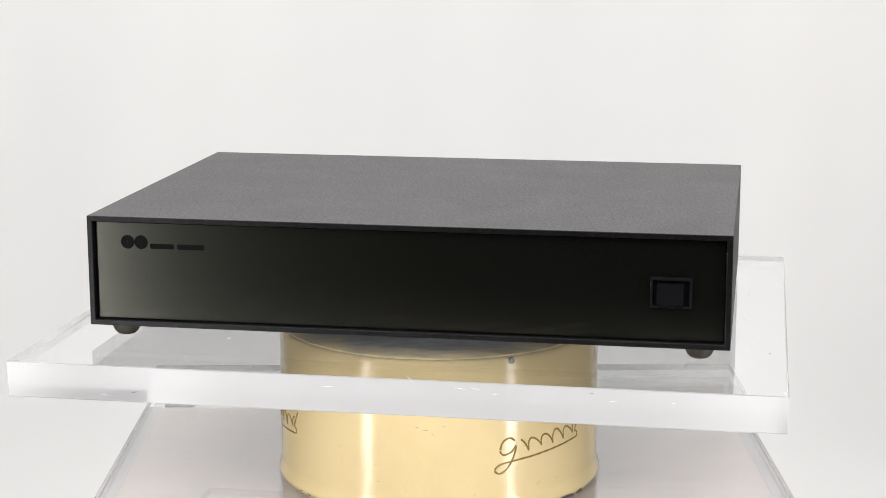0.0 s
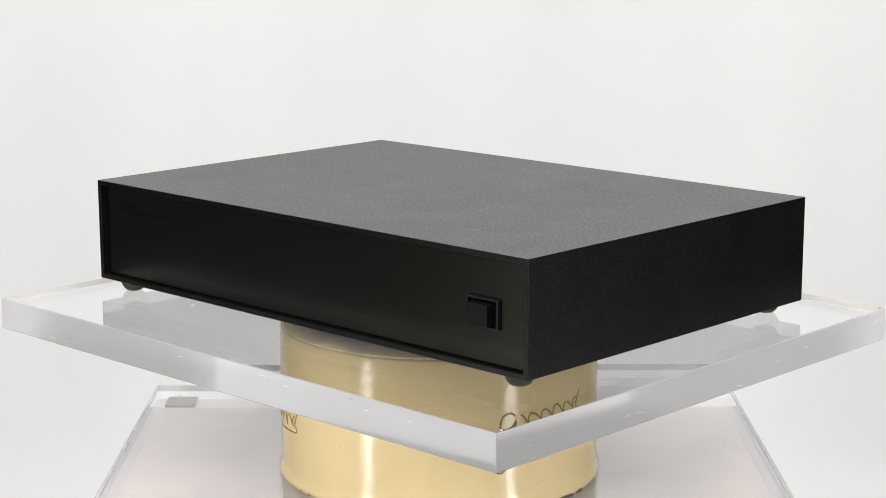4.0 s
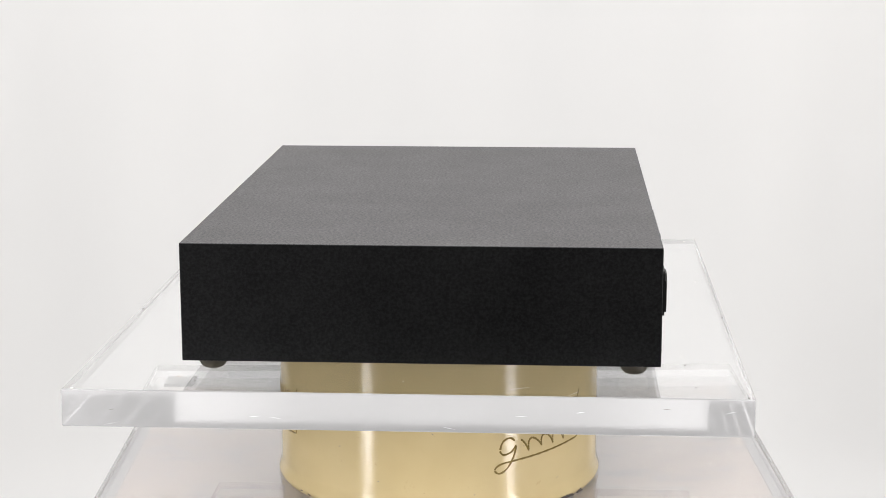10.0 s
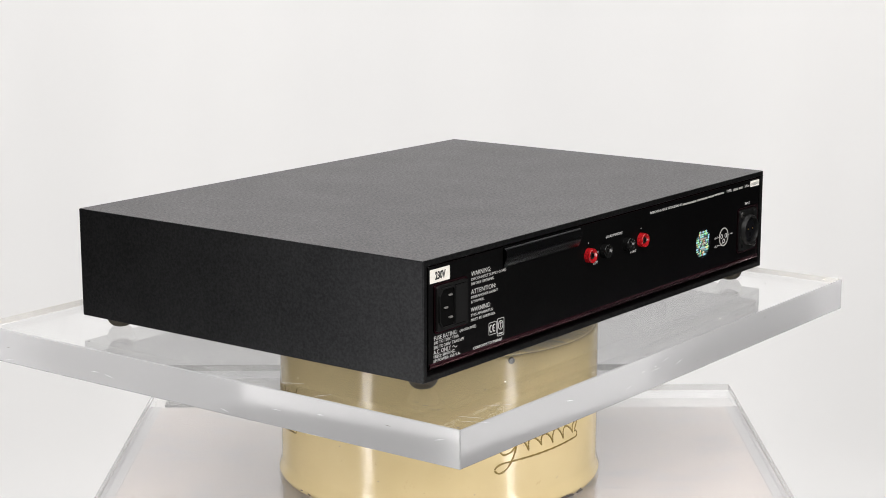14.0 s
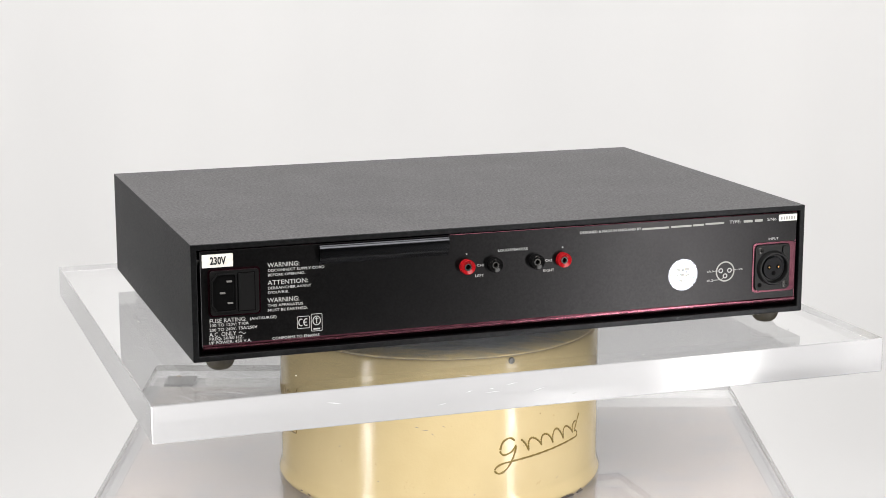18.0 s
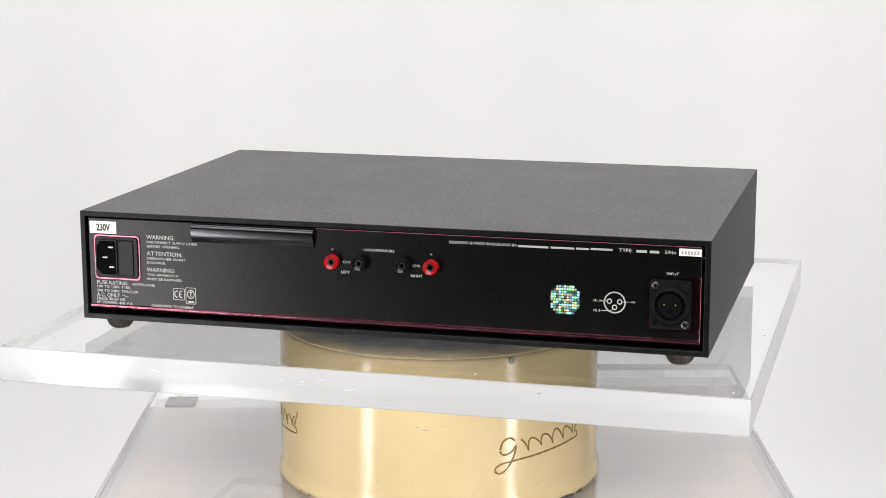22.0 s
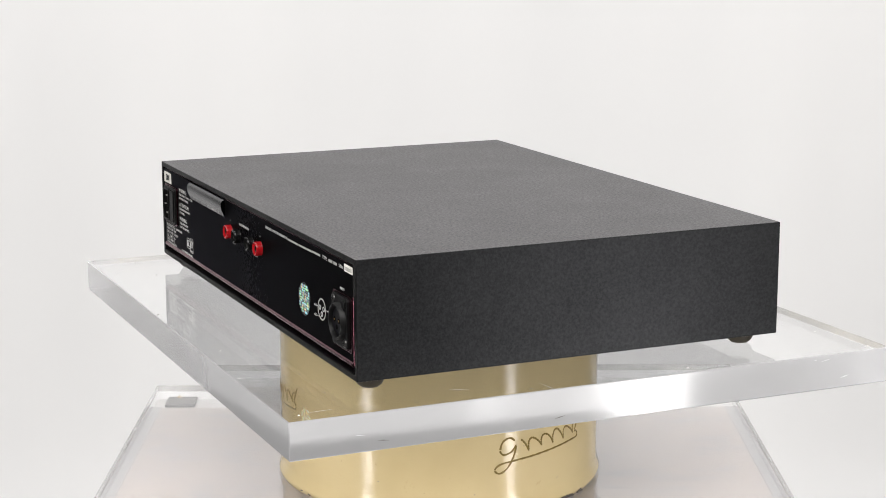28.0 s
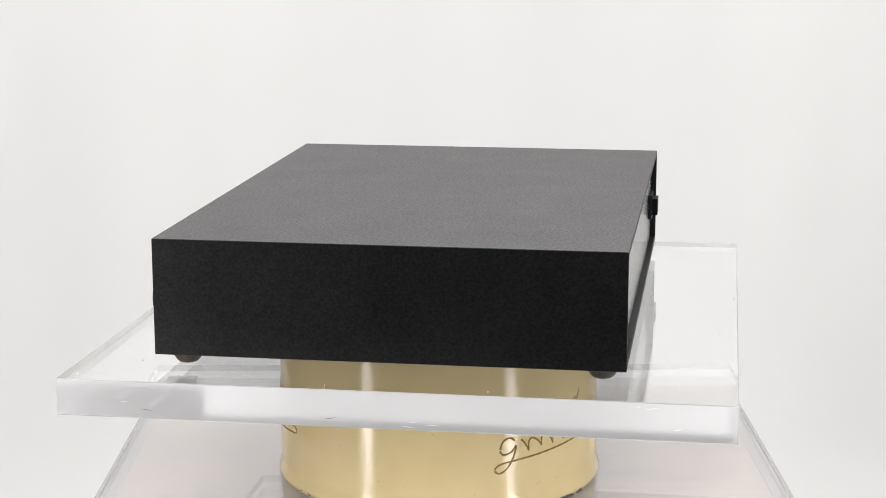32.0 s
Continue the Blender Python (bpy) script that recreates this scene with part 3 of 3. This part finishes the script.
    part("bent_foot", bm, PURPLE, rp, "worn purplish bent edge", smooth=True)

    # bowed finger pull under the lid, fullest near its top and thin at its lower lip
    prof = [(0.0, 0.0064)] + [(0.0031 * math.sin(math.pi * (k / 14) ** 0.62) ** 0.7, 0.0064 - 0.0124 * k / 14) for k in range(1, 14)] + [(0.0003, -0.0062), (0.0, -0.0062)]
    bm = bmesh.new()
    ends = [[bm.verts.new((-x, REAR_Y + 0.0001 + o, 0.0637 + z)) for o, z in prof] for x in (-0.1330, -0.0466)]
    for k in range(len(prof)):
        j = (k + 1) % len(prof)
        bm.faces.new((ends[0][k], ends[0][j], ends[1][j], ends[1][k]))
    bm.faces.new(ends[0])
    bm.faces.new(ends[1][::-1])
    part("finger_pull", bm, GLOSSY_BLACK, rp, "bowed satin black finger pull", smooth=True)

    # mains inlet with fuse drawer
    part("inlet_surround", frame_of(round_rect(0.0334, 0.0306, 0.0026), round_rect(0.0310, 0.0284, 0.0018), 0.0010, on_rear(-190.0, 42.9)), PURPLE, rp, "worn purplish cut-out edge")
    inlet = part("mains_inlet", prism(round_rect(0.0308, 0.0282, 0.0018), 0.0024, on_rear(-190.0, 42.9), 0.0004), PLASTIC, rp, "black mains inlet with fuse drawer")
    hexa = [(-0.0074, 0.0076), (-0.0042, 0.0116), (0.0060, 0.0116), (0.0070, 0.0106), (0.0070, -0.0106), (0.0060, -0.0116), (-0.0042, -0.0116), (-0.0074, -0.0076)]
    part("socket_well", prism(hexa, 0.0002, on_rear(-196.7, 42.9, 0.0024)), HOLE, inlet)
    part("socket_rim", frame_of([(1.08 * x, 1.07 * y) for x, y in hexa], hexa, 0.0012, on_rear(-196.7, 42.9, 0.0024)), PLASTIC, inlet)
    for x, z in ((-193.6, 50.2), (-198.0, 43.0), (-193.2, 36.4)):
        part("contact_pin", prism(round_rect(0.0034, 0.0010, 0.0003), 0.0010, on_rear(x, z, 0.0026)), PIN, inlet, "nickel contact pin")
    part("drawer_gap", frame_of(round_rect(0.0112, 0.0248, 0.0005), round_rect(0.0104, 0.0240, 0.0004), 0.0003, on_rear(-182.6, 42.9, 0.0023)), HOLE, inlet)
    part("fuse_drawer", prism(round_rect(0.0102, 0.0238, 0.0004), 0.0008, on_rear(-182.6, 42.9, 0.0023), 0.0003), PLASTIC, inlet, "black fuse drawer")

    tag = part("voltage_label", prism(round_rect(0.0196, 0.0084, 0.0003, 2), 0.0002, on_rear(-200.2, 63.2, 0.0001)), STICKER, rp, "white voltage sticker")
    lettering("voltage_text", "230V", 0.0046, on_rear(-200.0, 63.0, 0.0004), DARKINK, tag, "CENTER", 0.0102, heavy=0.00022)

    small, large = 0.0017, 0.0029
    for body, size, x, z, width in (
            ("WARNING:", large, -168.2, 57.9, 0.0205), ("DISCONNECT SUPPLY CORD", small, -168.2, 54.5, 0.0366), ("BEFORE OPENING.", small, -168.2, 51.6, 0.0240),
            ("ATTENTION:", large, -168.4, 46.6, 0.0262), ("DEBRANCHER AVANT", small, -168.4, 43.2, 0.0280), ("D'OUVRIR.", small, -168.4, 40.3, 0.0136),
            ("WARNING:", large, -168.7, 35.3, 0.0205), ("THIS APPARATUS", small, -168.7, 31.9, 0.0230), ("MUST BE EARTHED.", small, -168.7, 28.9, 0.0258),
            ("FUSE RATING:", 0.0026, -206.4, 24.7, 0.0232), ("(ANTISURGE)", small, -180.4, 24.5, 0.0170),
            ("100 TO 120V: T10A", 0.0019, -206.5, 21.9, 0.0246), ("200 TO 240V: T5A/250V", 0.0019, -206.5, 19.0, 0.0305),
            ("A.C. ONLY", 0.0026, -206.6, 16.0, 0.0172), ("FREQ: 50/60 HZ.", 0.0019, -206.7, 13.3, 0.0215), ("I/P POWER: 450 V.A.", 0.0019, -206.8, 10.7, 0.0268),
            ("CONFORMS TO EN60065", 0.0018, -166.1, 10.5, 0.0307), ("LOUDSPEAKERS", small, -12.8, 56.9, 0.0208),
            ("CH1", small, -27.6, 48.0, 0.0050), ("CH2", small, 20.8, 48.0, 0.0050), ("LEFT", 0.0018, -28.7, 41.2, 0.0060), ("RIGHT", 0.0018, 19.4, 41.2, 0.0078),
            ("DESIGNED & MADE IN ENGLAND BY", 0.0018, 45.7, 65.0, 0.0446), ("TYPE:", 0.0022, 157.6, 65.3, 0.0083), ("S/No", 0.0021, 186.6, 65.4, 0.0072),
            ("INPUT", small, 188.2, 51.7, 0.0076), ("ch.1", small, 141.2, 32.0, 0.0046), ("ch.2", small, 141.3, 25.5, 0.0046), ("-ve", small, 164.6, 32.2, 0.0040)):
        lettering("printed_text", body, size, on_rear(x, z, 0.0002), INK, rp, "LEFT", width)
    for x in (-34.6, 33.5):
        lettering("printed_text", "+", 0.0020, on_rear(x, 56.1, 0.0002), INK, rp, "CENTER")
    # unlettered print
    for x0, x1, z, h in ((91.6, 111.6, 64.7, 1.3), (113.2, 128.6, 64.8, 1.3), (129.8, 138.0, 64.9, 1.3), (139.2, 153.4, 65.2, 1.3), (168.6, 175.4, 65.2, 1.7), (177.2, 183.2, 65.2, 1.7)):
        part("printed_bar", prism(round_rect((x1 - x0) / 1000, h / 1000, 0.0002, 2), 0.0001, on_rear((x0 + x1) / 2, z, 0.0001)), material_dull, rp)
    bm = tube([on_rear(-187.6 + 4.4 * s / 12, 16.0 + 0.7 * math.sin(math.tau * s / 12), 0.0002) @ Vector() for s in range(13)], 0.00018)
    part("printed_wave", bm, INK, rp)
    sn = part("serial_label", prism(round_rect(0.0140, 0.0046, 0.0002, 2), 0.0002, on_rear(203.0, 66.0, 0.0001)), STICKER, rp, "small white serial sticker")
    for k in range(6):
        part("printed_bar", prism(round_rect(0.0012, 0.0022, 0.0001, 2), 0.0001, on_rear(198.0 + 2.0 * k, 65.8, 0.0004)), material_dull, sn)

    # approval marks: plain framed shapes
    for x, z, w, h, ww in ((-145.4, 19.5, 0.0084, 0.0080, 0), (-136.7, 18.8, 0.0074, 0.0114, 1)):
        mark = part("approval_mark", frame_of(round_rect(w, h, 0.0008), round_rect(w - 0.0006, h - 0.0006, 0.0006), 0.0002, on_rear(x, z, 0.0001)), INK, rp, "white framed approval mark")
        if not ww:
            for off in (-1.6, 1.7):
                pts = [on_rear(x + off + 1.5 * math.cos(radians(a)), z + 2.2 * math.sin(radians(a)), 0.0002) @ Vector() for a in range(60, 301, 20)]
                part("mark_arc", tube(pts, 0.00035), INK, mark)
            part("mark_bar", prism(round_rect(0.0018, 0.0006, 0.0001, 2), 0.0002, on_rear(x + 1.1, z, 0.0001)), INK, mark)
        else:
            part("mark_ring", frame_of([(0.0027 * math.cos(k * math.tau / 28), 0.0031 * math.sin(k * math.tau / 28)) for k in range(28)], [(0.0022 * math.cos(k * math.tau / 28), 0.0026 * math.sin(k * math.tau / 28)) for k in range(28)], 0.0002, on_rear(x, z + 1.2, 0.0001)), INK, mark)
            part("mark_bar", prism(round_rect(0.0005, 0.0040, 0.0001, 2), 0.0002, on_rear(x, z + 1.4, 0.0001)), INK, mark)
            part("mark_bar", prism(round_rect(0.0022, 0.0005, 0.0001, 2), 0.0002, on_rear(x, z + 2.4, 0.0001)), INK, mark)
            part("mark_bar", prism(round_rect(0.0044, 0.0009, 0.0001, 2), 0.0002, on_rear(x, z - 4.2, 0.0001)), INK, mark)

    # loudspeaker sockets
    for x, mat, look_ in ((-34.6, RED, "red loudspeaker socket"), (-15.3, GLOSS, "black loudspeaker socket"), (14.3, GLOSS, "black loudspeaker socket"), (33.6, RED, "red loudspeaker socket")):
        m = on_rear(x, 48.0)
        s = part("speaker_socket", lathe([(0.0024, 0.0012), (0.0024, 0.0032), (0.0038, 0.0042), (0.0044, 0.0045), (0.0047, 0.0044), (0.0049, 0.0040), (0.00495, 0.0032), (0.0049, 0.0004), (0.0050, 0), (0.0024, 0)], m, 40), mat, rp, look_, smooth=True)
        part("contact_sleeve", lathe([(0.0017, 0.0010), (0.0017, 0.0036), (0.0022, 0.0036), (0.0023, 0.0010)], m, 28), DARKSTEEL, s, "metal contact sleeve", smooth=True)
        part("socket_hole", lathe([(0, 0.0014), (0.0023, 0.0014), (0.0023, 0.0004), (0, 0.0004)], m, 20), HOLE, s)

    # holographic sticker made of foil cells
    holo = part("hologram_sticker", lathe([(0, 0), (0.0110, 0), (0.0110, 0.00015), (0, 0.00015)], on_rear(123.0, 31.2, 0.0001), 48), FOIL, rp, "round holographic foil sticker")
    cell = None
    for i in range(-6, 7):
        for j in range(-6, 7):
            x, z = i * 1.72, j * 1.72
            if math.hypot(x, z) > 10.2:
                continue
            if cell is None:
                cell = part("foil_cell", lathe([(0, 0.00016), (0.00086, 0.00016), (0.00082, 0.00024), (0, 0.00024)], None, 8), HOLO, holo)
                cell.matrix_basis = on_rear(123.0 + x, 31.2 + z, 0.0001)
            else:
                c = new("foil_cell", cell.data)
                c.parent = holo
                c.matrix_basis = on_rear(123.0 + x, 31.2 + z, 0.0001) @ Matrix.Diagonal((1.12, 1.12, 1, 1) if (i * 5 + j * 3) % 4 else (0.8, 0.8, 1, 1))

    for z, spans in ((3.6, ((-4.4, -2.2), (-1.4, 0.6), (1.6, 4.6))), (-0.2, ((-5.0, -3.4), (-2.0, 1.0), (2.4, 5.0))), (-4.0, ((-2.6, -0.4), (0.6, 2.4)))):
        for a, c in spans:
            part("printed_bar", prism(round_rect((c - a) / 1000, 0.0013, 0.0002, 2), 0.0001, on_rear(123.0 + (a + c) / 2, 31.2 + z, 0.0004)), material_dull, holo)

    # printed diagram of the input socket
    ring = lambda r, w, x, z: frame_of([(r * math.cos(k * math.tau / 40), r * math.sin(k * math.tau / 40)) for k in range(40)], [((r - w) * math.cos(k * math.tau / 40), (r - w) * math.sin(k * math.tau / 40)) for k in range(40)], 0.0002, on_rear(x, z, 0.0001))
    dia = part("pin_diagram", ring(0.0071, 0.0009, 155.3, 31.2), material_dull, rp, "white printed socket diagram")
    for x, z in ((151.9, 31.9), (158.6, 31.8), (155.3, 28.1)):
        part("pin_ring", ring(0.0017, 0.0006, x, z), INK, dia)
    for x0, z0, x1, z1 in ((146.2, 31.8, 150.3, 31.9), (160.2, 31.8, 164.0, 31.9), (146.4, 25.6, 152.6, 25.6), (152.6, 25.6, 154.2, 27.0)):
        part("lead_line", tube([on_rear(x0, z0, 0.0001) @ Vector(), on_rear(x1, z1, 0.0001) @ Vector()], 0.00018), INK, dia)

    # round three-pin input socket
    cx, cz = 191.2, 32.0
    part("socket_surround", frame_of([(x + (0.0030 if x > 0 else 0), y) for x, y in round_rect(0.0298, 0.0350, 0.0030)], round_rect(0.0272, 0.0326, 0.0026), 0.0006, on_rear(cx, cz)), PURPLE, rp, "worn purplish cut-out edge")
    xlr = part("input_socket", prism(round_rect(0.0266, 0.0318, 0.0026), 0.0020, on_rear(cx, cz), 0.0004), PLASTIC, rp, "black three-pin input socket")
    part("socket_ring", lathe([(0.0098, 0.0012), (0.0098, 0.0046), (0.0102, 0.0053), (0.0110, 0.0053), (0.0115, 0.0046), (0.0117, 0.0034), (0.0121, 0.0028), (0.0121, 0.0012)], on_rear(cx, cz - 0.4), 48), PLASTIC, xlr, smooth=True)
    part("socket_insert", lathe([(0, 0.0036), (0.0076, 0.0036), (0.0081, 0.0031), (0.0081, 0.0020), (0, 0.0020)], on_rear(cx, cz - 0.4), 40), SWITCH, xlr, smooth=True)
    for dx, dz in ((-3.6, 0.9), (3.6, 0.9), (0, -3.4)):
        part("pin_hole", lathe([(0, 0.0003), (0.0016, 0.0003), (0.0016, 0), (0, 0)], on_rear(cx + dx, cz - 0.4 + dz, 0.0035), 16), HOLE, xlr)
        if dz > 0:
            part("pin_contact", lathe([(0, 0.0004), (0.0006, 0.0004), (0.0006, 0), (0, 0)], on_rear(cx + dx, cz - 0.4 + dz, 0.0036), 12), GOLDPIN, xlr, "gold contact")
    for dx, dz in ((-9.6, 12.2), (9.6, -12.2)):
        sc = part("screw", lathe([(0, 0.0012), (0.0014, 0.0012), (0.0024, 0.0007), (0.0026, 0), (0, 0)], on_rear(cx + dx, cz + dz, 0.0019), 20), DARKSTEEL, xlr, "cross-head screw", smooth=True)
        part("screw_cross", prism([(-.0014, .0003), (-.0003, .0003), (-.0003, .0014), (.0003, .0014), (.0003, .0003), (.0014, .0003), (.0014, -.0003), (.0003, -.0003), (.0003, -.0014), (-.0003, -.0014), (-.0003, -.0003), (-.0014, -.0003)], 0.0002, on_rear(cx + dx, cz + dz, 0.0030)), HOLE, xlr)
    part("release_latch", prism(round_rect(0.0044, 0.0052, 0.0012), 0.0014, on_rear(cx + 9.4, cz + 12.0, 0.0019), 0.0004), PLASTIC, xlr)
    part("rivet_hole", lathe([(0, 0.0003), (0.0016, 0.0003), (0.0016, 0), (0, 0)], on_rear(cx - 9.8, cz - 12.0, 0.0019), 16), HOLE, xlr)
    # shift the whole case to its seat on the plate
    for ob in amp.children:
        ob.location = ob.location + Vector((-0.0003, 0.0007, 0))
    return amp


material_dull = material("grey_print", (0.33, 0.33, 0.31), 0.6)
amp = amplifier()


# ---- what moves: plate, hub and amplifier turn together ----
TURN = [(0.0, -10.13), (6.0, -60.33), (9.0, -85.37), (13.0, -118.80), (19.0, -169.49), (23.0, -203.62), (28.0, -246.11), (32.0, -278.95)]


def motions():
    for thing, z in ((amp, AMP), (plate, PLATE), (hub, BASE + DRUM_TOP + 0.002)):
        walk(thing, [(t, pose(0, 0, z, 0, 0, a)) for t, a in TURN])


motions()
